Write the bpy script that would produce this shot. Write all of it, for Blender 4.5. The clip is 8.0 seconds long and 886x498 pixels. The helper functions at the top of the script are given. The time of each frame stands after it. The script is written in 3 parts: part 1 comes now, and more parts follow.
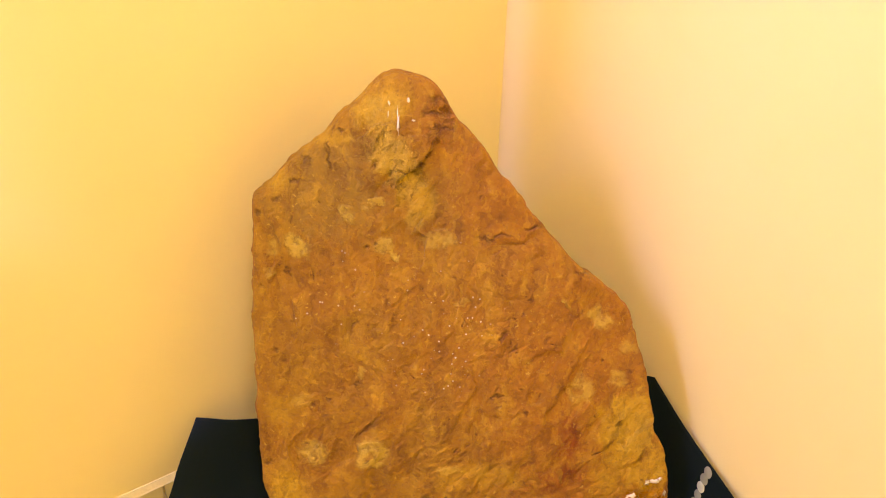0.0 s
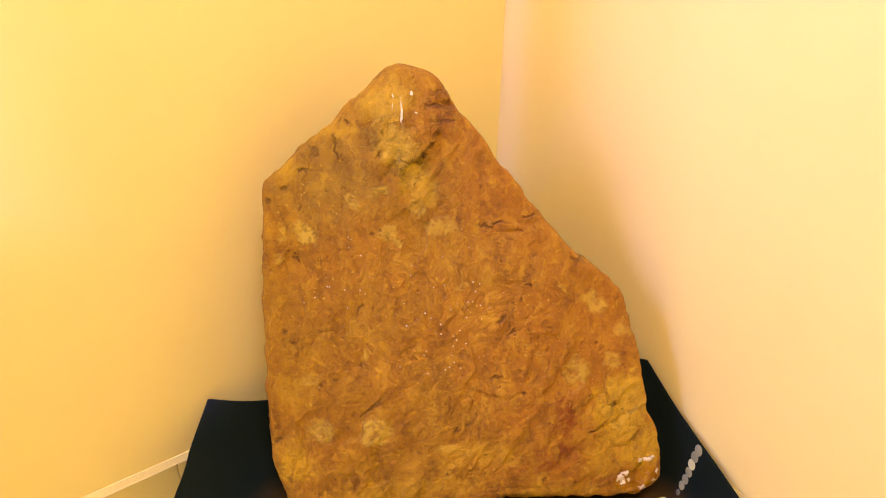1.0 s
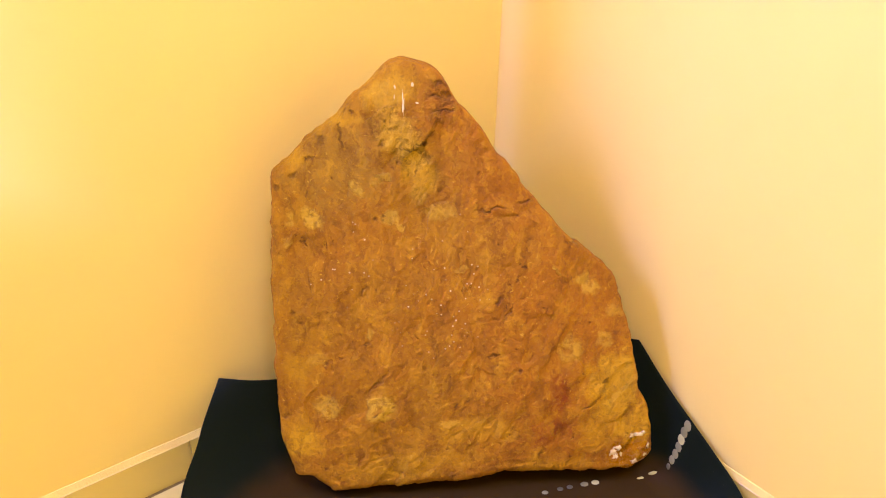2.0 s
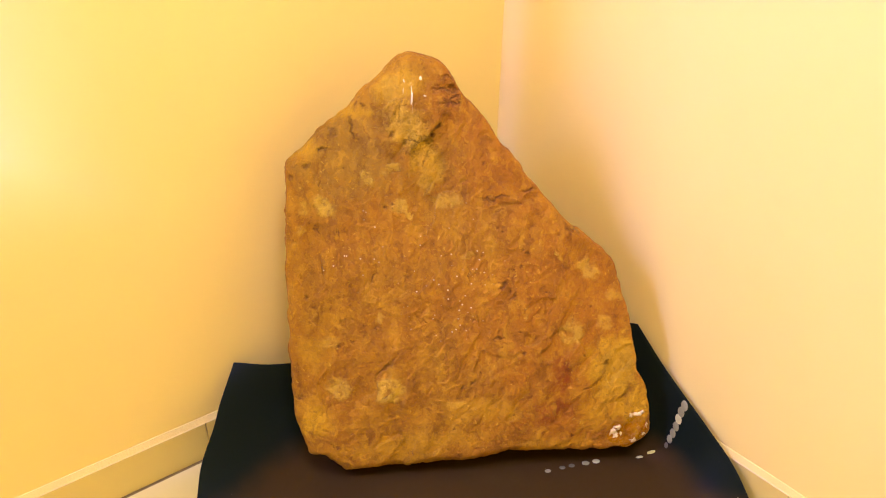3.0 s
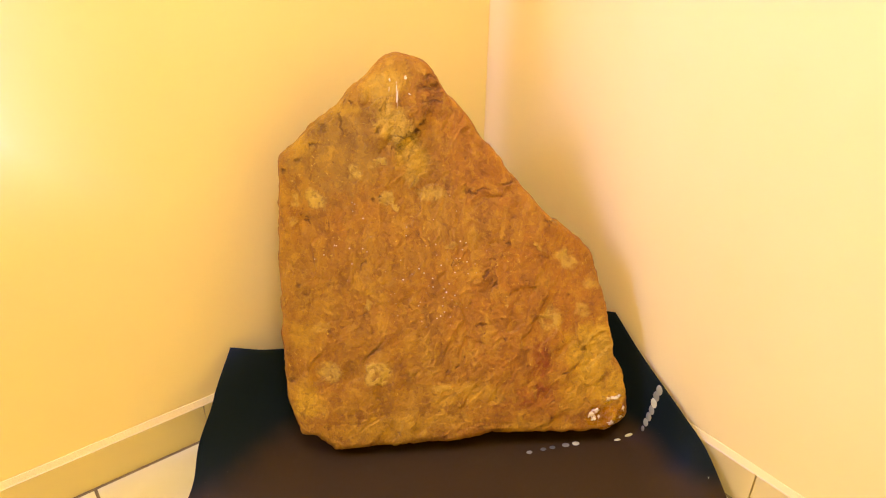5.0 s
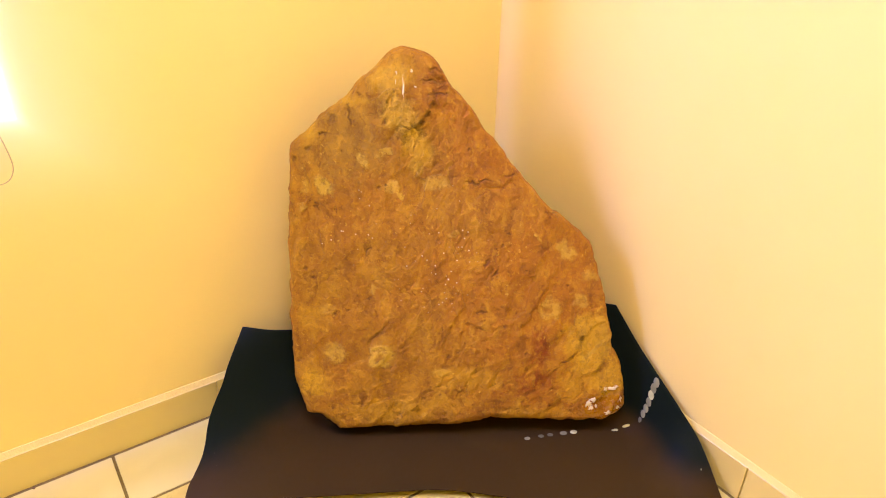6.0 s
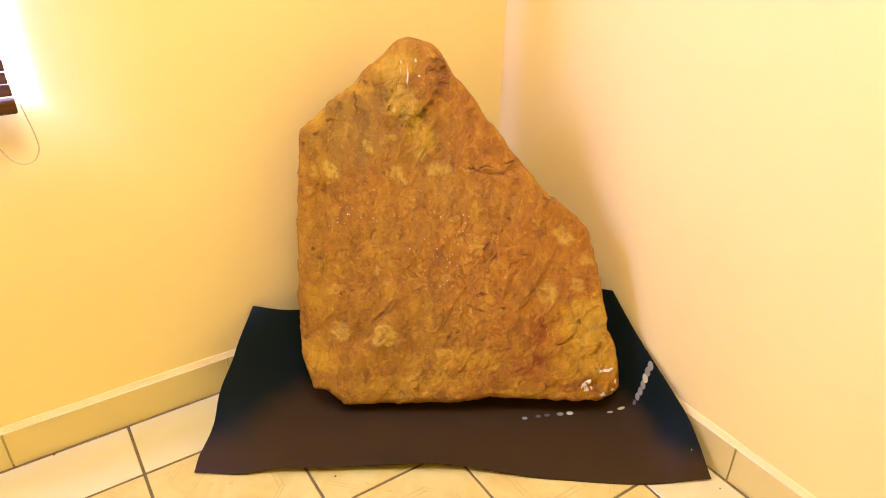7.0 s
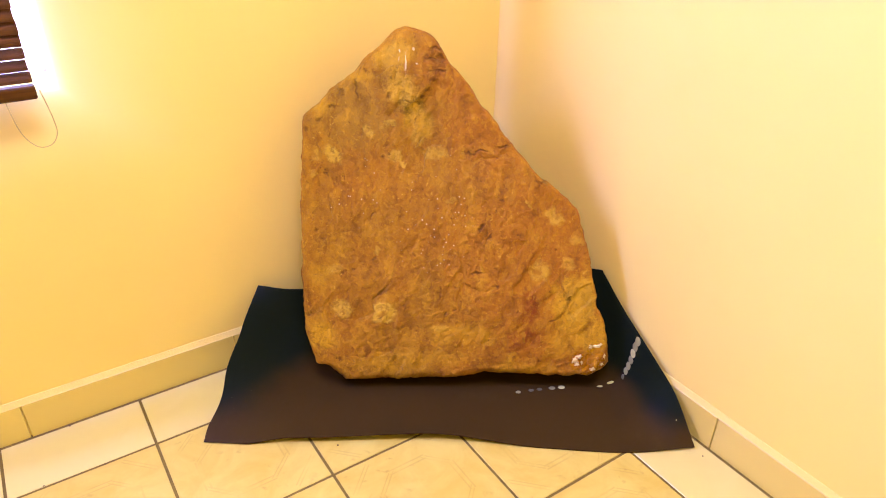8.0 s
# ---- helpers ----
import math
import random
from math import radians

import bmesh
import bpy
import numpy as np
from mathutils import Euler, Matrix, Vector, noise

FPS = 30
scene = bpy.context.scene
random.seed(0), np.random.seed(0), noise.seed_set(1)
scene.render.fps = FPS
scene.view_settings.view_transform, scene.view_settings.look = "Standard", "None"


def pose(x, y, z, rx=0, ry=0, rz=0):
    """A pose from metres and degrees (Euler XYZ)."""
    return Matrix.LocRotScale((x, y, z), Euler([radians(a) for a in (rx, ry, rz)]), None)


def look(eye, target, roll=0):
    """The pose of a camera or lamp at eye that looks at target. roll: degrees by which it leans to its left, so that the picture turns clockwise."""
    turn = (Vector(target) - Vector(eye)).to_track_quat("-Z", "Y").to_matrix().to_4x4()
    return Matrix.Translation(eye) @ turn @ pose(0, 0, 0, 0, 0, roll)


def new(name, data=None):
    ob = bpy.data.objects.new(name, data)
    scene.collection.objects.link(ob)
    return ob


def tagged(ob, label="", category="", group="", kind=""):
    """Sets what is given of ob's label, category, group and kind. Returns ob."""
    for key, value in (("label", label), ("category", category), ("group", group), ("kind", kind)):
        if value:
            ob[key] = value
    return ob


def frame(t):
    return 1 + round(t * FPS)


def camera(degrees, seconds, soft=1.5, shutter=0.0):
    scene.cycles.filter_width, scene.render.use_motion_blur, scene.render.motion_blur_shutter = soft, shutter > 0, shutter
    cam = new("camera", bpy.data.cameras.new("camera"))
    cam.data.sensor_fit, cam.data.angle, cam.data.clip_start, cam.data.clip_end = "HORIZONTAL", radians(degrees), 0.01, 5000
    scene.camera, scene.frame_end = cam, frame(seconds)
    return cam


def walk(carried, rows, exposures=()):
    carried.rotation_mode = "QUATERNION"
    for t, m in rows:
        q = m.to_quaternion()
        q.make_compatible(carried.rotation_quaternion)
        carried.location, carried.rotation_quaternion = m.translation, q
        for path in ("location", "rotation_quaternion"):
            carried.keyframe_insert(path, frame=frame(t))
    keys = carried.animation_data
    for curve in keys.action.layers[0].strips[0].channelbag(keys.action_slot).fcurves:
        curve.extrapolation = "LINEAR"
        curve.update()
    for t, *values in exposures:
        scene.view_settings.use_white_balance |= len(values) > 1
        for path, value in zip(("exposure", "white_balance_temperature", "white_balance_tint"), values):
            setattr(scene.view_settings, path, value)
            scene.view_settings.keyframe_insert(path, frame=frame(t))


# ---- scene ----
cam = camera(66.8, 8.0, soft=1.0)
PATH = [
    (0, (-1.004, -1.072, 1.13), (0.095, 0.314, 0.197), 1.3),
    (0.5, (-1.019, -1.09, 1.135), (0.075, 0.296, 0.195), 1.2),
    (1, (-1.041, -1.114, 1.14), (0.056, 0.267, 0.198), 1.2),
    (1.5, (-1.056, -1.139, 1.147), (0.034, 0.239, 0.191), 1.1),
    (3, (-1.127, -1.199, 1.162), (-0.035, 0.17, 0.196), 0.8),
    (3.5, (-1.145, -1.215, 1.161), (-0.056, 0.157, 0.195), 0.7),
    (4, (-1.157, -1.226, 1.163), (-0.059, 0.137, 0.197), 0.8),
    (4.5, (-1.153, -1.248, 1.173), (-0.053, 0.115, 0.207), 0.8),
    (6, (-1.127, -1.354, 1.192), (-0.117, 0.067, 0.212), 1.0),
    (6.5, (-1.128, -1.392, 1.194), (-0.145, 0.047, 0.212), 1.1),
    (7, (-1.141, -1.426, 1.195), (-0.169, 0.016, 0.208), 1.1),
    (7.5, (-1.156, -1.461, 1.2), (-0.189, -0.02, 0.205), 1.1),
    (8, (-1.181, -1.495, 1.207), (-0.212, -0.064, 0.201), 1.1),
]
walk(cam, [(t, look(eye, target, roll)) for t, eye, target, roll in PATH],
     exposures=[(0, 0.98, 6500, 10), (1.5, 0.99, 6450, 10), (3, 1.02, 6400, 10), (5, 1.03, 6250, 10), (8, 1.04, 5950, 10.5)])

from mathutils.bvhtree import BVHTree

# ---- light ----
world = bpy.data.worlds.new("world")
scene.world = world
world.use_nodes = True
world.node_tree.nodes["Background"].inputs[0].default_value = (0.9, 0.95, 1.0, 1)
world.node_tree.nodes["Background"].inputs[1].default_value = 0.3

TILE = 0.31            # floor tile with its joint
EDGE_A = 0.181         # plain border strip along the window wall
EDGE_B = 0.168         # plain border strip along the other wall
ROOM_X, ROOM_Y, ROOM_Z = -3.6, -3.6, 2.7
SKIN = 0.009           # the wall face lies this far behind the skirting tiles
WIN_X0, WIN_X1, WIN_Z0, WIN_Z1 = -2.45, -1.085, 0.785, 2.05


def area_lamp(name, m, sx, sy, watts, colour):
    lamp = bpy.data.lights.new(name, "AREA")
    lamp.shape, lamp.size, lamp.size_y = "RECTANGLE", sx, sy
    lamp.energy, lamp.color = watts, colour
    ob = new(name, lamp)
    ob.matrix_world = m
    return ob


# daylight in the window's opening
area_lamp("window_light", look((-1.95, -0.002, 1.75), (-0.95, -0.40, 1.40)), 0.056, 0.56, 7.6, (0.52, 0.58, 4.8))


# ---- materials ----
class Nodes:
    """A short way to write node trees."""

    def __init__(self, name):
        self.mat = bpy.data.materials.new(name)
        self.mat.use_nodes = True
        self.tree = self.mat.node_tree
        self.bsdf = self.tree.nodes["Principled BSDF"]
        self.coords = None

    def put(self, socket, value):
        if isinstance(value, bpy.types.NodeSocket):
            self.tree.links.new(value, socket)
        elif value is not None:
            if socket.type == "RGBA" and len(value) == 3:
                value = (*value, 1.0)
            socket.default_value = value

    def node(self, kind):
        return self.tree.nodes.new(kind)

    def where(self):
        if self.coords is None:
            self.coords = self.node("ShaderNodeTexCoord").outputs["Object"]
        return self.coords

    def math(self, op, a, b=None, c=None, clamp=False):
        n = self.node("ShaderNodeMath")
        n.operation, n.use_clamp = op, clamp
        for socket, value in zip(n.inputs, (a, b, c)):
            self.put(socket, value)
        return n.outputs[0]

    def vmath(self, op, a, b=None):
        n = self.node("ShaderNodeVectorMath")
        n.operation = op
        self.put(n.inputs[0], a)
        self.put(n.inputs[1], b)
        return n.outputs[0]

    def split(self, v):
        n = self.node("ShaderNodeSeparateXYZ")
        self.put(n.inputs[0], v)
        return n.outputs

    def noise(self, scale, detail=4.0, rough=0.55, distort=0.0, at=None, colour=False):
        n = self.node("ShaderNodeTexNoise")
        self.put(n.inputs["Vector"], at or self.where())
        n.inputs["Scale"].default_value, n.inputs["Detail"].default_value = scale, detail
        n.inputs["Roughness"].default_value, n.inputs["Distortion"].default_value = rough, distort
        return n.outputs[1 if colour else 0]

    def cells(self, scale, feature="F1", at=None, out="Distance"):
        n = self.node("ShaderNodeTexVoronoi")
        n.feature = feature
        self.put(n.inputs["Vector"], at or self.where())
        n.inputs["Scale"].default_value = scale
        return n.outputs[out]

    def ramp(self, value, lo, hi, a=0.0, b=1.0, smooth=True):
        n = self.node("ShaderNodeMapRange")
        n.interpolation_type = "SMOOTHSTEP" if smooth else "LINEAR"
        for socket, v in zip(n.inputs, (value, lo, hi, a, b)):
            self.put(socket, v)
        return n.outputs[0]

    def mix(self, factor, a, b, kind="MIX"):
        n = self.node("ShaderNodeMix")
        n.data_type, n.blend_type = "RGBA", kind
        self.put(n.inputs[0], factor)
        self.put(n.inputs[6], a)
        self.put(n.inputs[7], b)
        return n.outputs[2]

    def bump(self, height, strength, distance, normal=None):
        n = self.node("ShaderNodeBump")
        n.inputs["Strength"].default_value, n.inputs["Distance"].default_value = strength, distance
        self.put(n.inputs["Height"], height)
        self.put(n.inputs["Normal"], normal)
        return n.outputs[0]

    def finish(self, colour=None, rough=None, normal=None, **more):
        self.put(self.bsdf.inputs["Base Color"], colour)
        self.put(self.bsdf.inputs["Roughness"], rough)
        self.put(self.bsdf.inputs["Normal"], normal)
        for key, value in more.items():
            self.put(self.bsdf.inputs[key.replace("_", " ")], value)
        return self.mat


def wall_paint():
    n = Nodes("wall_paint")
    broad = n.noise(1.7, 3)
    fine = n.noise(55, 4, 0.6)
    colour = n.mix(n.ramp(broad, 0.3, 0.7), (0.93, 0.780, 0.160), (0.91, 0.760, 0.150))
    colour = n.mix(n.ramp(n.noise(9, 5), 0.55, 0.8, 0.0, 0.25), colour, (0.90, 0.72, 0.135))
    h = n.math("ADD", n.math("MULTIPLY", fine, 0.4), n.noise(6, 3))
    return n.finish(colour, n.ramp(fine, 0.3, 0.7, 0.6, 0.72), n.bump(h, 0.12, 0.004), Specular_IOR_Level=0.06)


def ceiling_paint():
    n = Nodes("ceiling_paint")
    colour = n.mix(n.noise(3), (0.86, 0.72, 0.20), (0.84, 0.70, 0.18))
    return n.finish(colour, 0.8, n.bump(n.noise(40), 0.1, 0.003))


def mortar(name, a, b):
    n = Nodes(name)
    colour = n.mix(n.ramp(n.noise(35, 5), 0.3, 0.7), a, b)
    return n.finish(colour, 0.9, n.bump(n.noise(160, 4), 0.4, 0.002))


def plain_tile(name, base, other, pattern):
    """Glazed ceramic tile; each one a little different; the patterned ones carry pressed double lines and cloudy marbling."""
    n = Nodes(name)
    info = n.node("ShaderNodeObjectInfo").outputs["Random"]
    shift = n.node("ShaderNodeCombineXYZ")
    for i, k in enumerate((17.0, 31.0, 7.0)):
        n.put(shift.inputs[i], n.math("MULTIPLY", info, k))
    at = n.vmath("ADD", n.where(), shift.outputs[0])
    cloud = n.noise(9, 5, 0.6, 0.6, at)
    colour = n.mix(n.ramp(cloud, 0.30, 0.72), base, other)
    spots = n.ramp(n.noise(38, 3, 0.5, 0.2, at), 0.58, 0.8, 0.0, 0.6)
    h = n.noise(14, 2, 0.5, 0, at)
    rough = n.ramp(cloud, 0.3, 0.7, 0.30, 0.36)
    if pattern:
        colour = n.mix(n.math("MULTIPLY", spots, n.ramp(n.noise(6, 3, 0.5, 0, at), 0.4, 0.6)), colour, (0.36, 0.25, 0.025))
        x, y, _ = n.split(n.where())
        x, y = n.math("DIVIDE", x, TILE), n.math("DIVIDE", y, TILE)
        ax, ay = n.math("ABSOLUTE", x), n.math("ABSOLUTE", y)
        total = n.math("ADD", ax, ay)
        apart = n.math("ABSOLUTE", n.math("SUBTRACT", ax, ay))
        most = n.math("MAXIMUM", ax, ay)

        def twin(d, at_d, gate):
            off = n.math("ABSOLUTE", n.math("SUBTRACT", n.math("ABSOLUTE", n.math("SUBTRACT", d, at_d)), 0.018))
            return n.math("MULTIPLY", n.ramp(off, 0.003, 0.010, 1.0, 0.0), gate)

        # an octagon inside the tile and a short cut across each corner
        lines = twin(total, 0.43, n.ramp(most, 0.29, 0.30, 1.0, 0.0))
        for d, p, gate in ((ax, 0.29, n.ramp(ay, 0.145, 0.155, 1.0, 0.0)), (ay, 0.29, n.ramp(ax, 0.145, 0.155, 1.0, 0.0)),
                           (total, 0.70, n.ramp(apart, 0.20, 0.21, 1.0, 0.0))):
            lines = n.math("MAXIMUM", lines, twin(d, p, gate))
        lines = n.math("MULTIPLY", lines, n.ramp(n.noise(11, 2, 0.5, 0, at), 0.38, 0.6, 0.1, 1.0))
        colour = n.mix(n.math("MULTIPLY", lines, 0.25), colour, (0.36, 0.25, 0.025))
        h = n.math("SUBTRACT", n.math("MULTIPLY", h, 0.5), lines)
    return n.finish(colour, rough, n.bump(h, 0.25, 0.0012), Specular_IOR_Level=0.5)


def rubber():
    n = Nodes("black_sheet")
    dust = n.ramp(n.noise(7, 6, 0.65), 0.52, 0.8, 0.0, 0.35)
    # brown dust and painted warm sheen where flat, painted blue-black shade where it curls
    flat = n.ramp(n.math("ADD", n.split(n.where())[2], n.math("MULTIPLY", n.noise(9, 4), 0.03)), 0.025, 0.085, 1.0, 0.0)
    colour = n.mix(flat, (0.0090, 0.0148, 0.0058), (0.047, 0.0300, 0.0052))
    colour = n.mix(n.math("MULTIPLY", dust, flat), colour, (0.070, 0.048, 0.0085))
    specks = n.ramp(n.cells(45), 0.02, 0.05, 0.5, 0.0)
    colour = n.mix(n.math("MULTIPLY", specks, n.ramp(n.noise(5, 2), 0.55, 0.65)), colour, (0.12, 0.10, 0.05))
    h = n.math("ADD", n.noise(14, 3), n.math("MULTIPLY", n.noise(420, 2), 0.15))
    return n.finish(colour, n.ramp(n.noise(6, 4), 0.3, 0.7, 0.42, 0.55), n.bump(h, 0.10, 0.003), Specular_IOR_Level=0.03)


STONE_BROWN, STONE_OCHRE, STONE_RUST, STONE_RED = (0.430, 0.218, 0.0030), (0.470, 0.218, 0.0023), (0.480, 0.193, 0.0014), (0.310, 0.068, 0.0005)
STONE_GREY, STONE_YELLOW, STONE_LIGHT, STONE_DARK = (0.405, 0.246, 0.0100), (0.750, 0.465, 0.0070), (0.740, 0.440, 0.0095), (0.195, 0.073, 0.0005)
STONE_PALE, STONE_PIT_SHADE = (0.850, 0.590, 0.0330), (0.080, 0.024, 0.0004)


def stone_rock():
    n = Nodes("brown_stone")
    warp = n.vmath("SCALE", n.vmath("SUBTRACT", n.noise(26, 4, 0.65, colour=True), (0.5, 0.5, 0.5)))
    warp.node.inputs["Scale"].default_value = 0.045
    at = n.vmath("ADD", n.where(), warp)
    x, y, _ = n.split(at)
    ragged = n.math("MULTIPLY", n.math("SUBTRACT", n.noise(48, 7, 0.72), 0.5), 1.5)

    def blob(cx, cy, rx, ry, hard=0.5, lean=0.0, rough=1.0):
        """A ragged patch; lean tips its long axis to the side."""
        dy = n.math("SUBTRACT", y, cy)
        dx = n.math("SUBTRACT", n.math("SUBTRACT", x, cx), n.math("MULTIPLY", dy, lean))
        dx, dy = n.math("DIVIDE", dx, rx), n.math("DIVIDE", dy, ry)
        r = n.math("SQRT", n.math("ADD", n.math("MULTIPLY", dx, dx), n.math("MULTIPLY", dy, dy)))
        return n.ramp(n.math("ADD", r, n.math("MULTIPLY", ragged, rough)), hard, 1.0, 1.0, 0.0)

    # flakes stand nearly upright and lean over to the right
    turn = n.node("ShaderNodeMapping")
    n.put(turn.inputs["Vector"], n.where())
    turn.inputs["Rotation"].default_value = (0, 0, radians(20))
    turn.inputs["Scale"].default_value = (1.0, 0.55, 1.0)
    slant = n.vmath("ADD", turn.outputs[0], warp)
    big, mid, fine = n.noise(5.0, 4, 0.6), n.noise(24, 8, 0.66, 0.0, slant), n.noise(95, 7, 0.74)
    flake = n.split(n.cells(46, at=slant, out="Color"))[0]
    chip = n.split(n.cells(120, at=slant, out="Color"))[1]
    colour = n.mix(n.ramp(big, 0.35, 0.65), STONE_BROWN, STONE_OCHRE)
    # redder towards the free slope, greyer on the upper shoulder
    side = n.ramp(n.math("ADD", x, n.math("MULTIPLY", big, 0.24)), 0.02, 0.32)
    colour = n.mix(n.math("MULTIPLY", side, 0.60), colour, STONE_RUST)
    colour = n.mix(n.math("MULTIPLY", blob(-0.225, 0.205, 0.15, 0.13, 0.25), 0.80), colour, STONE_GREY)
    colour = n.mix(n.math("MULTIPLY", blob(-0.010, 0.300, 0.070, 0.10, 0.3, -0.3), 0.75), colour, STONE_RUST)
    colour = n.mix(n.math("MULTIPLY", blob(0.08, 0.16, 0.12, 0.09, 0.2, -0.6), 0.45), colour, STONE_RUST)
    # yellow weathering: the crumbly vein below the crest, the slope's edge, the broken corner and the foot
    for cx, cy, rx, ry, hard, lean, k in (
            (-0.105, 0.250, 0.050, 0.085, 0.25, -0.45, 0.85), (-0.125, 0.335, 0.060, 0.050, 0.2, 0.4, 0.70), (-0.070, 0.185, 0.050, 0.050, 0.2, -0.3, 0.55),
            (-0.215, 0.285, 0.085, 0.022, 0.2, 0.0, 0.55), (-0.300, 0.215, 0.050, 0.025, 0.2, 0.0, 0.5),
            (0.318, -0.255, 0.080, 0.105, 0.45, 0.0, 0.85), (0.290, -0.355, 0.060, 0.060, 0.3, 0.0, 0.6), (0.370, -0.345, 0.060, 0.060, 0.4, 0.0, 0.8),
            (-0.318, -0.345, 0.045, 0.060, 0.25, 0.0, 0.90), (-0.16, -0.425, 0.16, 0.045, 0.2, 0.0, 0.45), (0.03, -0.345, 0.13, 0.055, 0.2, 0.0, 0.50),
            (-0.02, -0.405, 0.14, 0.035, 0.2, 0.0, 0.40), (0.20, -0.435, 0.15, 0.025, 0.2, 0.0, 0.45), (-0.31, -0.19, 0.040, 0.055, 0.2, 0.0, 0.45),
            (-0.31, -0.11, 0.030, 0.045, 0.2, 0.0, 0.35), (-0.30, 0.13, 0.05, 0.05, 0.2, 0.0, 0.35)):
        colour = n.mix(n.math("MULTIPLY", blob(cx, cy, rx, ry, hard, lean), k), colour, STONE_YELLOW)
    # rust-red streak beside the broken corner
    for cx, cy, rx, ry, lean, k in ((0.202, -0.262, 0.034, 0.062, 0.0, 0.85), (0.190, -0.345, 0.060, 0.034, 0.6, 0.85), (0.150, -0.375, 0.085, 0.022, 0.0, 0.45)):
        colour = n.mix(n.math("MULTIPLY", blob(cx, cy, rx, ry, 0.3, lean), k), colour, STONE_RED)
    # mottling: broad, by flake, by chip, and fine grain
    colour = n.mix(n.ramp(mid, 0.50, 0.70, 0.0, 0.58), colour, STONE_LIGHT)
    colour = n.mix(n.ramp(mid, 0.50, 0.32, 0.0, 0.60), colour, STONE_DARK)
    colour = n.mix(n.ramp(flake, 0.72, 1.0, 0.0, 0.20), colour, STONE_LIGHT)
    colour = n.mix(n.ramp(flake, 0.30, 0.0, 0.0, 0.20), colour, STONE_DARK)
    colour = n.mix(n.ramp(chip, 0.80, 1.0, 0.0, 0.24), colour, STONE_LIGHT)
    colour = n.mix(n.ramp(chip, 0.20, 0.0, 0.0, 0.26), colour, STONE_DARK)
    colour = n.mix(n.ramp(fine, 0.54, 0.72, 0.0, 0.55), colour, STONE_LIGHT)
    colour = n.mix(n.ramp(fine, 0.45, 0.28, 0.0, 0.55), colour, STONE_DARK)
    # crumbling, cracked skin in the vein and over the crest
    cracked = n.math("MAXIMUM", blob(-0.095, 0.235, 0.075, 0.11, 0.3, -0.4), n.math("MULTIPLY", blob(-0.030, 0.315, 0.05, 0.06, 0.3), 0.9))
    seams = n.ramp(n.cells(40, "DISTANCE_TO_EDGE", at=n.vmath("ADD", slant, warp)), 0.0, 0.09, 1.0, 0.0)
    seams = n.math("MULTIPLY", n.math("MULTIPLY", seams, cracked), n.ramp(n.noise(30, 3), 0.44, 0.56))
    # the seams' shade is painted in as a darker brown
    colour = n.mix(n.math("MULTIPLY", seams, 0.34), colour, STONE_DARK)
    # pale crusts; one is a ring round a dark pit
    ring = n.math("SUBTRACT", blob(-0.155, -0.285, 0.034, 0.032, 0.6, 0.0, 0.5), n.math("MULTIPLY", blob(-0.164, -0.286, 0.014, 0.011, 0.3, 0.0, 0.5), 0.8))
    arc = n.math("SUBTRACT", blob(0.222, -0.170, 0.028, 0.030, 0.6, 0.0, 0.5), n.math("MULTIPLY", blob(0.216, -0.172, 0.015, 0.016, 0.3, 0.0, 0.4), 0.8))
    crust = n.math("MAXIMUM", ring, n.math("MULTIPLY", arc, 0.7))
    for cx, cy, rx, ry, lean, k in (
            (-0.266, 0.108, 0.024, 0.027, -0.4, 1.0), (-0.262, -0.273, 0.032, 0.029, 0.0, 0.75), (-0.186, 0.165, 0.013, 0.016, -0.6, 0.8), (-0.311, 0.109, 0.008, 0.020, 0.3, 0.5),
            (-0.130, 0.107, 0.024, 0.012, 0.0, 0.7), (-0.112, 0.094, 0.009, 0.016, -0.7, 0.8), (-0.074, 0.151, 0.024, 0.022, 0.0, 0.55), (-0.036, 0.116, 0.034, 0.018, 0.0, 0.55),
            (-0.138, 0.179, 0.018, 0.007, 1.2, 0.8), (0.253, -0.038, 0.021, 0.027, -0.4, 0.70), (0.185, -0.006, 0.008, 0.015, -0.5, 0.5), (-0.016, -0.326, 0.022, 0.014, 0.0, 0.5),
            (-0.312, 0.067, 0.010, 0.010, 0.0, 0.5), (-0.105, 0.252, 0.046, 0.070, -0.45, 0.50), (-0.068, 0.190, 0.046, 0.042, -0.2, 0.30), (-0.128, 0.328, 0.044, 0.034, 0.4, 0.36),
            (0.330, -0.250, 0.055, 0.070, 0.0, 0.30), (-0.172, -0.120, 0.011, 0.012, 0.0, 0.5), (0.290, -0.150, 0.020, 0.020, 0.0, 0.5), (0.310, -0.10, 0.020, 0.016, 0.0, 0.45),
            (0.002, 0.005, 0.014, 0.010, 0.0, 0.4), (-0.27, -0.17, 0.026, 0.014, 0.0, 0.4), (0.245, 0.052, 0.035, 0.008, 0.0, 0.5)):
        crust = n.math("MAXIMUM", crust, n.math("MULTIPLY", blob(cx, cy, rx, ry, 0.5, lean, 0.6), k))
    crust = n.math("MULTIPLY", crust, n.math("MULTIPLY", n.ramp(fine, 0.28, 0.52, 0.55, 1.0), n.ramp(n.noise(75, 5, 0.6), 0.36, 0.52, 0.35, 1.0)))
    colour = n.mix(n.math("MULTIPLY", crust, 0.85), colour, STONE_PALE)
    # open holes, slits and cracks, their inner shade painted into the colour
    holes = None
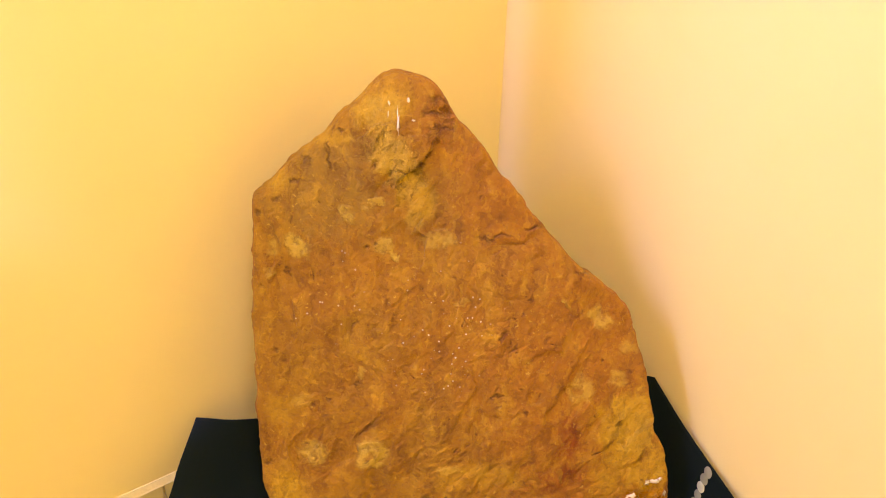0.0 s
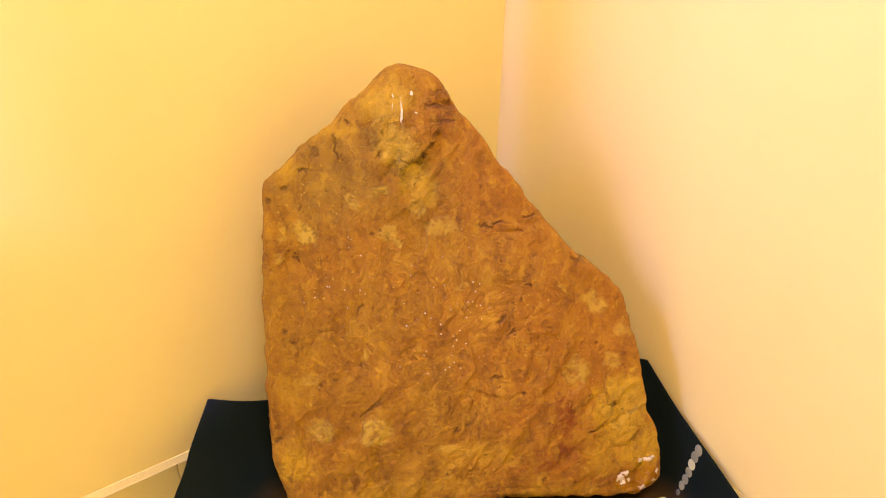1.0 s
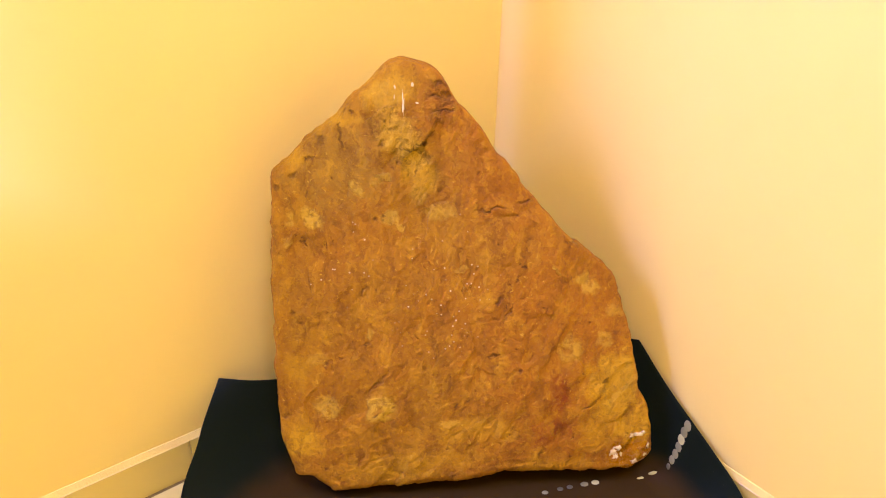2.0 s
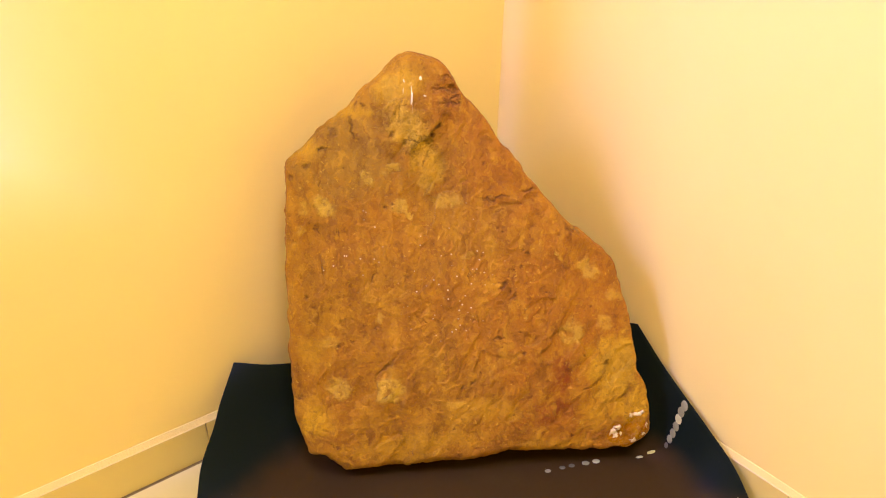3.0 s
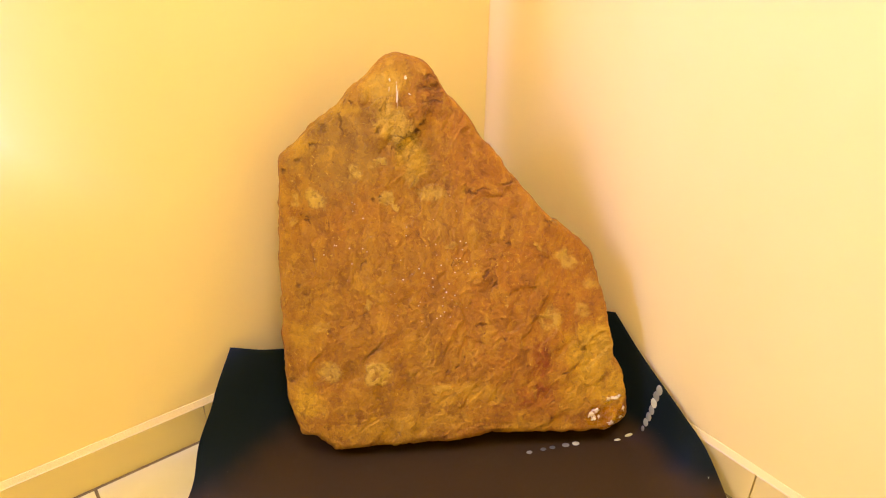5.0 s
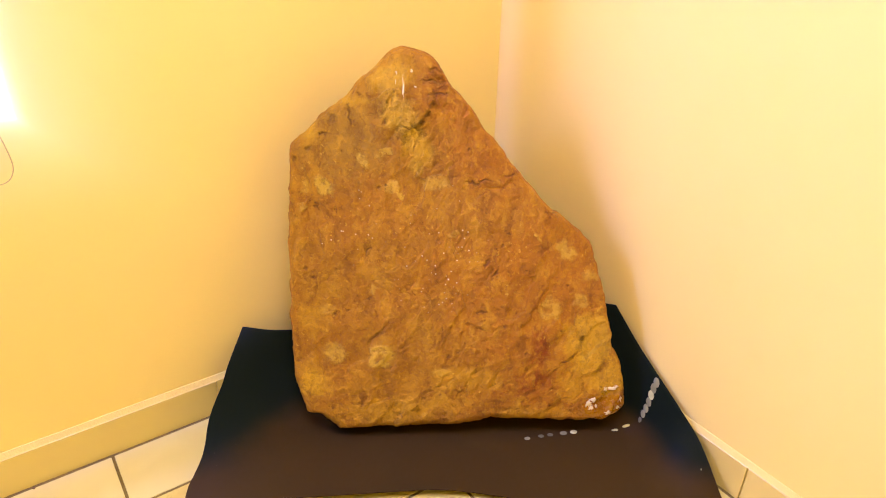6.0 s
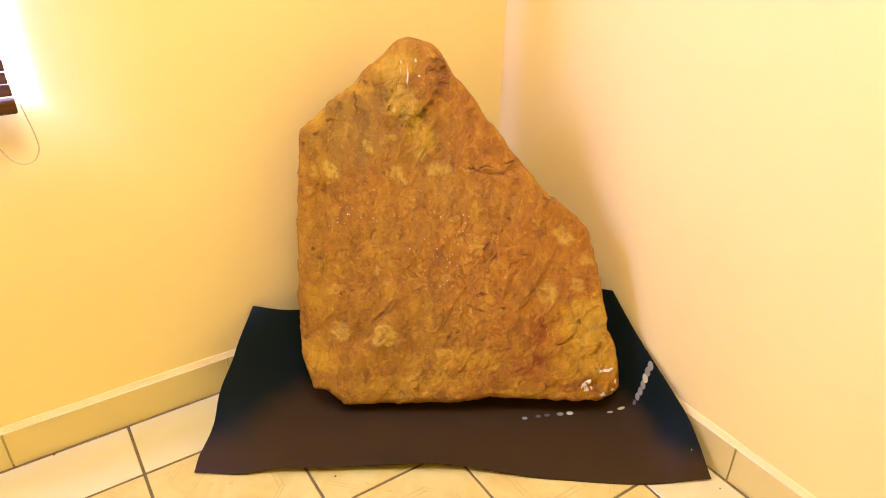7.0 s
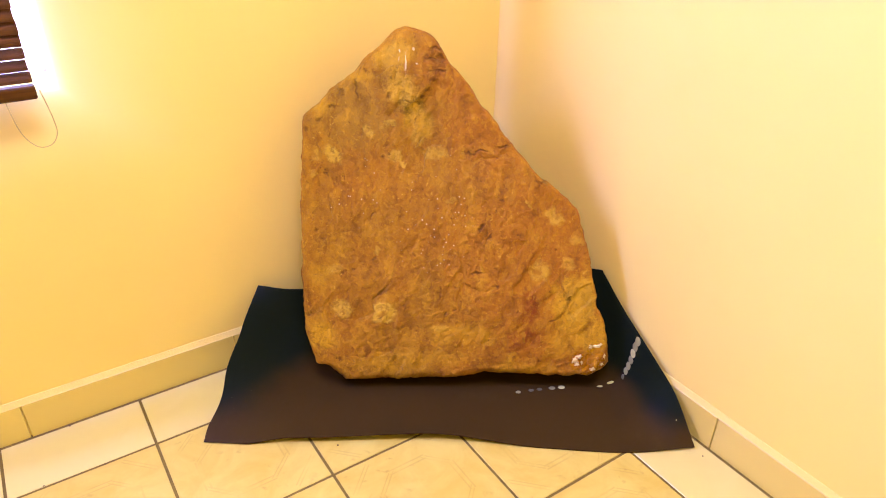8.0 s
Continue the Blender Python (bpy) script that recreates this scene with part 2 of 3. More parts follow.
    for cx, cy, rx, ry, lean in (
            (-0.040, 0.322, 0.030, 0.007, 2.0), (-0.035, 0.345, 0.022, 0.004, 1.5), (-0.030, 0.300, 0.026, 0.004, 2.5), (-0.083, 0.231, 0.036, 0.004, 2.5), (-0.208, 0.256, 0.005, 0.032, -0.35),
            (-0.133, 0.282, 0.007, 0.005, 0.0), (-0.187, 0.298, 0.007, 0.005, 0.0), (-0.205, 0.302, 0.006, 0.004, 0.0), (-0.140, 0.248, 0.006, 0.009, 0.8), (-0.270, 0.215, 0.010, 0.008, 0.8),
            (-0.245, 0.245, 0.012, 0.009, 0.0), (-0.294, 0.236, 0.006, 0.004, 0.0), (-0.326, 0.165, 0.010, 0.006, 0.0), (-0.299, 0.190, 0.008, 0.006, 0.0), (-0.062, 0.245, 0.007, 0.007, 0.0),
            (0.077, -0.060, 0.006, 0.013, 0.4), (0.100, -0.086, 0.005, 0.018, 0.5), (0.121, 0.009, 0.007, 0.004, 0.5), (0.067, -0.177, 0.011, 0.006, 1.0), (0.122, -0.206, 0.006, 0.008, 0.5),
            (0.015, -0.276, 0.005, 0.009, 0.3), (-0.180, -0.034, 0.005, 0.022, 0.3), (0.053, 0.120, 0.036, 0.004, 2.0), (0.129, 0.133, 0.022, 0.004, -2.0), (0.222, 0.048, 0.024, 0.004, -2.0),
            (-0.160, -0.228, 0.007, 0.034, 0.75), (-0.167, -0.294, 0.005, 0.004, 0.0), (-0.340, -0.290, 0.010, 0.006, 0.0), (-0.283, 0.060, 0.004, 0.010, -0.4), (0.295, -0.245, 0.012, 0.005, 0.0),
            (-0.230, 0.180, 0.004, 0.006, 0.0), (0.260, -0.300, 0.014, 0.004, 1.0), (-0.010, -0.285, 0.006, 0.006, 0.0), (-0.315, -0.065, 0.009, 0.007, 0.0)):
        spot = blob(cx, cy, 1.05 * rx, 1.05 * ry, 0.15, lean, 0.45)
        holes = spot if holes is None else n.math("MAXIMUM", holes, spot)
    colour = n.mix(n.math("MULTIPLY", holes, 0.45), colour, STONE_PIT_SHADE)
    # small pits, also with shade painted in
    pits = n.math("MULTIPLY", n.ramp(n.cells(58, at=slant), 0.06, 0.22, 1.0, 0.0), n.ramp(n.noise(15, 3), 0.52, 0.62))
    colour = n.mix(n.math("MULTIPLY", pits, 0.5), colour, STONE_PIT_SHADE)
    # scattered pale grains, and glints painted into the colour as near-white dots
    grains = n.math("MULTIPLY", n.ramp(n.cells(66, at=at), 0.08, 0.20, 1.0, 0.0), n.ramp(n.noise(10, 3), 0.50, 0.60))
    colour = n.mix(n.math("MULTIPLY", grains, 0.55), colour, STONE_PALE)
    sparse = n.math("GREATER_THAN", n.split(n.cells(82, out="Color"))[2], 0.72)
    middle = n.math("MAXIMUM", blob(-0.03, -0.03, 0.13, 0.16, 0.5), n.math("MULTIPLY", blob(-0.24, 0.03, 0.10, 0.10, 0.5), 0.8))
    glint = n.math("MULTIPLY", n.math("MULTIPLY", n.ramp(n.cells(82), 0.10, 0.17, 1.0, 0.0), sparse), middle)
    colour = n.mix(glint, colour, (0.90, 0.76, 0.30))
    h = n.math("ADD", n.math("MULTIPLY", mid, 0.9), n.math("MULTIPLY", fine, 0.40))
    h = n.math("ADD", h, n.math("MULTIPLY", flake, 0.16))
    h = n.math("ADD", h, n.math("MULTIPLY", chip, 0.08))
    h = n.math("SUBTRACT", h, n.math("MULTIPLY", n.math("MAXIMUM", n.math("MAXIMUM", pits, seams), holes), 0.5))
    h = n.math("ADD", h, n.math("MULTIPLY", crust, 0.30))
    rough = n.ramp(fine, 0.3, 0.7, 0.55, 0.8)
    wet = blob(0.360, -0.420, 0.075, 0.060, 0.5)
    rough = n.math("SUBTRACT", rough, n.math("MULTIPLY", wet, 0.42))
    return n.finish(colour, rough, n.bump(h, 1.0, 0.016), Specular_IOR_Level=0.25)


def simple(name, a, b, rough, scale=30, bump=0.1, **more):
    n = Nodes(name)
    v = n.noise(scale, 4)
    return n.finish(n.mix(n.ramp(v, 0.3, 0.7), a, b), rough, n.bump(v, bump, 0.002), **more)


def blind_wood():
    n = Nodes("blind_wood")
    stretch = n.vmath("MULTIPLY", n.where(), (3.0, 60.0, 60.0))
    v = n.noise(2.0, 5, 0.6, 0.4, stretch)
    return n.finish(n.mix(n.ramp(v, 0.3, 0.7), (0.064, 0.027, 0.0014), (0.110, 0.048, 0.0030)), 0.6, n.bump(v, 0.15, 0.001), Specular_IOR_Level=0.15)


def glowing(name, colour, strength):
    n = Nodes(name)
    return n.finish((0.8, 0.8, 0.8), 0.5, None, Emission_Color=colour, Emission_Strength=strength)


M_WALL, M_CEIL, M_STONE, M_RUBBER, M_BLIND = wall_paint(), ceiling_paint(), stone_rock(), rubber(), blind_wood()
M_GROUT = mortar("floor_grout", (0.20, 0.155, 0.010), (0.15, 0.112, 0.007))
M_BEAD = mortar("pale_mortar", (0.86, 0.735, 0.145), (0.84, 0.715, 0.135))
M_PLAIN = plain_tile("plain_tile", (0.70, 0.655, 0.150), (0.68, 0.63, 0.135), False)
M_PATTERN = plain_tile("patterned_tile", (0.655, 0.575, 0.092), (0.575, 0.455, 0.050), True)
M_SKIRT = plain_tile("skirting_tile", (0.74, 0.625, 0.110), (0.735, 0.618, 0.107), False)
M_HIGHLIGHT = simple("pale_highlight", (0.84, 0.74, 0.26), (0.78, 0.66, 0.20), 0.4)
# reflections on the mat, put into three pale colours by brightness
M_GLINT_MID = simple("mid_reflection", (0.30, 0.31, 0.10), (0.23, 0.24, 0.075), 0.5)
M_GLINT_BRIGHT = simple("bright_reflection", (0.62, 0.64, 0.20), (0.54, 0.56, 0.17), 0.45)
M_GLINT_DULL = simple("dull_reflection", (0.13, 0.135, 0.045), (0.085, 0.088, 0.028), 0.5)
M_CORD = simple("beige_cord", (0.62, 0.52, 0.12), (0.54, 0.44, 0.09), 0.8)
M_FRAME = simple("window_frame_paint", (0.8, 0.78, 0.72), (0.74, 0.71, 0.64), 0.4)
M_DAY = glowing("daylight", (0.9, 0.88, 2.0), 3.0)
M_FILL = glowing("fill_diffuser", (1.34, 1.04, 2.50), 8.8)
M_FILL_RIM = simple("fill_rim", (0.75, 0.74, 0.7), (0.7, 0.69, 0.65), 0.4)


# ---- building helpers ----
def mesh_object(name, bm, material, parent=None, smooth=False):
    me = bpy.data.meshes.new(name)
    bmesh.ops.recalc_face_normals(bm, faces=bm.faces)
    if smooth:
        for f in bm.faces:
            f.smooth = True
    bm.to_mesh(me)
    bm.free()
    me.materials.append(material)
    ob = new(name, me)
    ob.parent = parent
    return ob


def part(name, bm, material, parent, label="", smooth=False):
    return tagged(mesh_object(name, bm, material, parent, smooth), label)


def box(bm, x0, x1, y0, y1, z0, z1, bevel=0.0):
    made = bmesh.ops.create_cube(bm, size=1.0, matrix=Matrix.Translation(((x0 + x1) / 2, (y0 + y1) / 2, (z0 + z1) / 2))
                                 @ Matrix.Diagonal((x1 - x0, y1 - y0, z1 - z0, 1)))
    if bevel:
        edges = {e for v in made["verts"] for e in v.link_edges}
        bmesh.ops.bevel(bm, geom=list(edges), offset=bevel, segments=1, affect="EDGES", profile=0.5)
    return bm


def boxed(*size, bevel=0.0):
    return box(bmesh.new(), *size, bevel=bevel)


def tube(points, radius, sides=8, rounds=6):
    """A round cord through the points."""
    pts = [Vector(p) for p in points]
    path = []
    for i in range(len(pts) - 1):
        a, b, c, d = pts[max(i - 1, 0)], pts[i], pts[i + 1], pts[min(i + 2, len(pts) - 1)]
        for k in range(rounds):
            t = k / rounds
            path.append(0.5 * (2 * b + (c - a) * t + (2 * a - 5 * b + 4 * c - d) * t * t + (3 * b - a - 3 * c + d) * t ** 3))
    path.append(pts[-1])
    bm, rings = bmesh.new(), []
    for i, p in enumerate(path):
        way = (path[min(i + 1, len(path) - 1)] - path[max(i - 1, 0)]).normalized()
        u = way.orthogonal().normalized() if not rings else (u - way * u.dot(way)).normalized()
        w = way.cross(u)
        rings.append([bm.verts.new(p + radius * (math.cos(2 * math.pi * k / sides) * u + math.sin(2 * math.pi * k / sides) * w)) for k in range(sides)])
    for r, s in zip(rings, rings[1:]):
        for k in range(sides):
            bm.faces.new((r[k], r[(k + 1) % sides], s[(k + 1) % sides], s[k]))
    bm.faces.new(rings[0])
    bm.faces.new(rings[-1])
    return bm


# ---- the room ----
def window_wall():
    """The wall with the window: the opening's inner edge is rounded and splayed wide to imitate the window's bloom."""
    bm = bmesh.new()
    y0, y1 = SKIN, 0.22
    outer = [(ROOM_X - 0.2, -0.02), (0.2 + SKIN, -0.02), (0.2 + SKIN, ROOM_Z + 0.1), (ROOM_X - 0.2, ROOM_Z + 0.1)]
    hole = [(WIN_X0, WIN_Z0), (WIN_X1, WIN_Z0), (WIN_X1, WIN_Z1), (WIN_X0, WIN_Z1)]
    sx, sz = (-1, 1, 1, -1), (-0.75, -0.75, 1, 1)
    rings = [[bm.verts.new((x, y0, z)) for x, z in outer]]
    for k in range(9):
        a = k / 8 * math.pi / 2
        grow, deep = 0.27 * (1 - math.sin(a)), 0.07 * (1 - math.cos(a))
        rings.append([bm.verts.new((x + grow * p, y0 + deep, z + grow * q)) for (x, z), p, q in zip(hole, sx, sz)])
    rings.append([bm.verts.new((x, y1, z)) for x, z in hole])
    rings.append([bm.verts.new((x, y1, z)) for x, z in outer])
    rings.append(rings[0])
    for i, (r, s) in enumerate(zip(rings, rings[1:])):
        for k in range(4):
            f = bm.faces.new((r[k], r[(k + 1) % 4], s[(k + 1) % 4], s[k]))
            f.smooth = 1 <= i <= 8
    return bm


wall_left = tagged(mesh_object("wall_window", window_wall(), M_WALL), "cream-painted plaster wall with a window opening", "wall", kind="structure")
wall_right = tagged(mesh_object("wall_plain", boxed(SKIN, 0.2, ROOM_Y - 0.2, 0.1, -0.02, ROOM_Z + 0.1), M_WALL),
                    "plain cream-painted plaster wall meeting the window wall", "wall", kind="structure")
tagged(mesh_object("wall_back", boxed(ROOM_X - 0.2, 0.2, ROOM_Y - 0.2, ROOM_Y, -0.02, ROOM_Z + 0.1), M_WALL), "plain cream wall closing the room", "wall", kind="structure")
tagged(mesh_object("wall_side", boxed(ROOM_X - 0.2, ROOM_X, ROOM_Y, SKIN - 0.001, -0.02, ROOM_Z + 0.1), M_WALL), "plain cream wall closing the room", "wall", kind="structure")
tagged(mesh_object("ceiling", boxed(ROOM_X, SKIN, ROOM_Y, SKIN, ROOM_Z, ROOM_Z + 0.1), M_CEIL), "pale painted flat ceiling", "ceiling", kind="structure")
floor = tagged(mesh_object("floor", boxed(ROOM_X - 0.1, 0.1, ROOM_Y - 0.1, 0.1, -0.06, -0.0018), M_GROUT),
               "cream ceramic tile floor with brown grout and plain border strips", "floor", kind="structure")

# skirting: tiles with a pale mortar fillet on top
SKIRT_H = 0.096
skirt_left = tagged(new("baseboard"), "cream ceramic tile skirting along the window wall", "skirting", kind="structure")
skirt_right = tagged(new("baseboard"), "cream ceramic tile skirting along the plain wall", "skirting", kind="structure")


def bead(length, seed):
    """A hand-smoothed mortar fillet on the skirting's top edge, from 0 to -length along x."""
    bm, rows = bmesh.new(), []
    steps = int(length / 0.02)
    for i in range(steps + 1):
        x = -length * i / steps
        k = noise.noise((x * 9, seed, 0))
        j = noise.noise((x * 31, seed, 4))
        h, d = 0.0130 + 0.0015 * k + 0.0006 * j, 0.0003 * j
        rows.append([bm.verts.new(p) for p in ((x, 0.0006 + d, SKIRT_H - 0.002), (x, SKIN - 0.002, SKIRT_H + h), (x, SKIN + 0.002, SKIRT_H + h + 0.001), (x, SKIN + 0.002, SKIRT_H - 0.002))])
    for r, s in zip(rows, rows[1:]):
        for k in range(4):
            bm.faces.new((r[k], r[(k + 1) % 4], s[(k + 1) % 4], s[k]))
    return bm


part("mortar_bead", bead(-ROOM_X, 1.0), M_BEAD, skirt_left, "pale mortar fillet")
b = part("mortar_bead", bead(-ROOM_Y, 2.0), M_BEAD, skirt_right, "pale mortar fillet")
b.matrix_basis = pose(0, 0, 0, 0, 0, 90) @ Matrix.Diagonal((1, -1, 1, 1))


# ---- window and blind ----
window = tagged(new("window_1"), "bright daylit window, its opening splayed to imitate bloom", "window", kind="structure")
FX0, FX1, FZ0, FZ1 = WIN_X0, WIN_X1, WIN_Z0, WIN_Z1
for name, s in (("window_frame", (FX0 - 0.05, FX0 + 0.004, 0.222, 0.262, FZ0 - 0.05, FZ1 + 0.05)), ("window_frame", (FX1 - 0.004, FX1 + 0.05, 0.222, 0.262, FZ0 - 0.05, FZ1 + 0.05)),
                ("window_frame", (FX0 + 0.005, FX1 - 0.005, 0.222, 0.262, FZ0 - 0.05, FZ0 + 0.004)), ("window_frame", (FX0 + 0.005, FX1 - 0.005, 0.222, 0.262, FZ1 - 0.004, FZ1 + 0.05)),
                ("mullion", (-1.79, -1.75, 0.222, 0.262, FZ0 + 0.005, FZ1 - 0.005))):
    part(name, boxed(*s, bevel=0.004), M_FRAME, window)
tagged(mesh_object("backdrop", boxed(WIN_X0 - 0.4, WIN_X1 + 0.4, 0.40, 0.42, WIN_Z0 - 0.4, WIN_Z1 + 0.4), M_DAY), "overexposed white daylight outside the window", "sky", kind="structure")

BLIND_X0, BLIND_X1, BLIND_Y = -1.70, -1.128, -0.030
blind = tagged(new("venetian_blind"), "dark brown wooden venetian blind hanging before the window", "window blind")


def slat(width, drop, tilt):
    """One slightly crowned slat, tilted about its long axis."""
    bm, rows = bmesh.new(), []
    for x in (0.0, -0.002, -width + 0.002, -width):
        trim = 0.0015 if x in (0.0, -width) else 0.0
        ring = []
        for side in (1, -1):
            for k in (range(5) if side > 0 else range(4, -1, -1)):
                w = (k / 4 - 0.5) * (drop - 2 * trim)
                crown = 0.0022 * (1 - (2 * k / 4 - 1) ** 2) + side * 0.0011
                ring.append(bm.verts.new((x, w * math.cos(tilt) - crown * math.sin(tilt), w * math.sin(tilt) + crown * math.cos(tilt))))
        rows.append(ring)
    for r, s in zip(rows, rows[1:]):
        for k in range(10):
            bm.faces.new((r[k], r[(k + 1) % 10], s[(k + 1) % 10], s[k]))
    bm.faces.new(rows[0])
    bm.faces.new(rows[-1])
    return bm


closed = slat(BLIND_X1 - BLIND_X0, 0.027, radians(68))
first = part("slat", closed, M_BLIND, blind)
first.matrix_basis = pose(BLIND_X1, BLIND_Y, 0.909)
loose = part("slat", slat(BLIND_X1 - BLIND_X0, 0.0215, radians(52)), M_BLIND, blind)
loose.matrix_basis = pose(BLIND_X1, BLIND_Y, 0.884)
for i, z in enumerate((0.862, 0.840)):
    o = new("slat", loose.data)
    o.parent, o.matrix_basis = blind, pose(BLIND_X1 + 0.0012 * (i - 1), BLIND_Y, z, 0, 0, 0.3 * i)
for i in range(1, 54):
    o = new("slat", first.data)
    o.parent, o.matrix_basis = blind, pose(BLIND_X1 + 0.001 * math.sin(i * 2.4), BLIND_Y, 0.909 + 0.0222 * i)
part("bottom_rail", boxed(BLIND_X0, BLIND_X1 + 0.001, BLIND_Y - 0.012, BLIND_Y + 0.012, 0.800, 0.825, bevel=0.003), M_BLIND, blind)
part("head_rail", boxed(BLIND_X0, BLIND_X1 + 0.001, BLIND_Y - 0.02, BLIND_Y + 0.025, 2.10, 2.145, bevel=0.003), M_BLIND, blind)
part("bracket", boxed(BLIND_X1 - 0.06, BLIND_X1 - 0.035, BLIND_Y + 0.026, SKIN, 2.09, 2.15), M_FRAME, blind)
part("bracket", boxed(BLIND_X0 + 0.06, BLIND_X0 + 0.085, BLIND_Y + 0.026, SKIN, 2.09, 2.15), M_FRAME, blind)
for x in (BLIND_X1 - 0.09, BLIND_X0 + 0.09):
    part("ladder_cord", tube([(x, BLIND_Y - 0.0155, 0.82), (x, BLIND_Y - 0.0155, 1.5), (x, BLIND_Y - 0.0155, 2.105)], 0.0008, 5, 2), M_CORD, blind)
part("pull_cord", tube([(-1.121, -0.030, 0.815), (-1.117, -0.031, 0.790), (-1.112, -0.033, 0.755), (-1.112, -0.034, 0.728), (-1.124, -0.034, 0.708), (-1.144, -0.034, 0.704),
                        (-1.160, -0.034, 0.716), (-1.172, -0.033, 0.740), (-1.179, -0.031, 0.779), (-1.181, -0.030, 0.803)], 0.0010), M_CORD, blind, "thin beige looped cord", True)

# ---- unseen fill light added at the ceiling ----
lamp = tagged(new("added_fill_lamp"), "unseen round ceiling disc added as fill light", "lamp")
lamp.location = (-1.05, -1.30, ROOM_Z)


def disc(r0, r1, z0, z1, n=40):
    bm = bmesh.new()
    bmesh.ops.create_cone(bm, cap_ends=True, segments=n, radius1=r0, radius2=r1, depth=z1 - z0, matrix=Matrix.Translation((0, 0, (z0 + z1) / 2)))
    return bm


part("rim", disc(0.485, 0.50, -0.03, 0.0), M_FILL_RIM, lamp)
part("diffuser", disc(0.45, 0.47, -0.055, -0.031), M_FILL, lamp, "glowing face of the added fill light")


# ---- the black sheet ----
NET = [[(-1.004, -0.240, 0.004), (-0.835, -0.362, 0.005), (-0.625, -0.497, 0.005), (-0.400, -0.642, 0.004), (-0.190, -0.800, 0.004), (-0.034, -0.885, 0.006)],
       [(-0.945, -0.182, 0.050), (-0.775, -0.270, 0.012), (-0.560, -0.380, 0.005), (-0.330, -0.535, 0.004), (-0.120, -0.700, 0.004), (-0.020, -0.800, 0.090)],
       [(-0.890, -0.130, 0.110), (-0.705, -0.165, 0.020), (-0.470, -0.255, 0.004), (-0.225, -0.420, 0.004), (-0.055, -0.610, 0.010), (-0.012, -0.720, 0.138)],
       [(-0.822, -0.062, 0.172), (-0.672, -0.090, 0.110), (-0.410, -0.190, 0.080), (-0.130, -0.330, 0.085), (-0.036, -0.535, 0.100), (-0.008, -0.592, 0.217)],
       [(-0.757, -0.008, 0.231), (-0.655, -0.067, 0.216), (-0.390, -0.180, 0.212), (-0.110, -0.310, 0.250), (-0.028, -0.462, 0.283), (-0.012, -0.503, 0.293)]]


def spline(p, t):
    """A point on the smooth curve through the row p, t from 0 to 1."""
    s = min(t, 0.999999) * (len(p) - 1)
    i = int(s)
    f = s - i
    b, c = p[i], p[i + 1]
    a = p[i - 1] if i > 0 else 2 * b - c
    d = p[i + 2] if i + 2 < len(p) else 2 * c - b
    return 0.5 * (2 * b + (c - a) * f + (2 * a - 5 * b + 4 * c - d) * f * f + (3 * b - a - 3 * c + d) * f ** 3)


NET = [[Vector(p) for p in row] for row in NET]


def sheet_point(s, q):
    p = spline([spline(row, s) for row in NET], q)
    # a lifted wave in the front hem, and a wavering free side
    wave = max(0.0, min(1.0, (s - 0.09) / 0.11)) * max(0.0, min(1.0, (0.66 - s) / 0.22))
    wave = wave * wave * (3 - 2 * wave) * (1 - q) ** 3 * (1 - 0.25 * math.sin(9 * s))
    side = 0.004 * math.sin(math.tau * (q - 0.17) / 0.45) * max(0.0, 1 - s / 0.12) * max(0.0, min(1.0, (0.75 - q) / 0.15)) * min(1.0, q / 0.1)
    p += Vector((0.009 * wave + 0.84 * side, 0.014 * wave - 0.54 * side, 0.017 * wave))
    p.x, p.y = min(p.x, -0.0045), min(p.y, -0.0045)
    p.z = max(p.z, 0.004)
    return p


def sheet():
    bm, ns, nq, thick = bmesh.new(), 90, 56, 0.0022
    top = [[bm.verts.new(sheet_point(i / ns, j / nq)) for i in range(ns + 1)] for j in range(nq + 1)]
    bm.verts.ensure_lookup_table()
    for j in range(nq):
        for i in range(ns):
            bm.faces.new((top[j][i], top[j][i + 1], top[j + 1][i + 1], top[j + 1][i]))
    bm.normal_update()
    low = [[bm.verts.new(v.co - v.normal * thick * (1 if v.normal.z > 0 or v.normal.y < 0 else -1)) for v in row] for row in top]
    for j in range(nq):
        for i in range(ns):
            bm.faces.new((low[j][i], low[j + 1][i], low[j + 1][i + 1], low[j][i + 1]))
    rim = [(top[0], low[0]), (top[-1], low[-1]), ([r[0] for r in top], [r[0] for r in low]), ([r[-1] for r in top], [r[-1] for r in low])]
    for a, b in rim:
        a, b = [bm.verts.new(v.co) for v in a], [bm.verts.new(v.co) for v in b]
        for k in range(len(a) - 1):
            bm.faces.new((a[k], a[k + 1], b[k + 1], b[k]))
    return bm


mat_sheet = tagged(mesh_object("floor_mat", sheet(), M_RUBBER, smooth=True), "black flexible mat curling up both walls beneath the stone slab", "mat")

# ---- the stone ----
OUTLINE = [(-0.339, 0.186), (-0.262, 0.256), (-0.221, 0.287), (-0.185, 0.327), (-0.147, 0.361), (-0.122, 0.381), (-0.098, 0.386), (-0.058, 0.379), (-0.036, 0.362),
           (0.002, 0.307), (0.06, 0.238), (0.135, 0.141), (0.219, 0.048), (0.253, 0.027), (0.289, 0.0), (0.316, -0.038), (0.345, -0.138), (0.361, -0.197),
           (0.375, -0.277), (0.393, -0.304), (0.409, -0.359), (0.421, -0.423), (0.411, -0.443), (0.383, -0.463), (0.324, -0.470), (0.105, -0.461), (0.020, -0.478),
           (-0.058, -0.476), (-0.262, -0.484), (-0.304, -0.437), (-0.333, -0.433), (-0.348, -0.361), (-0.356, -0.322), (-0.350, -0.035)]
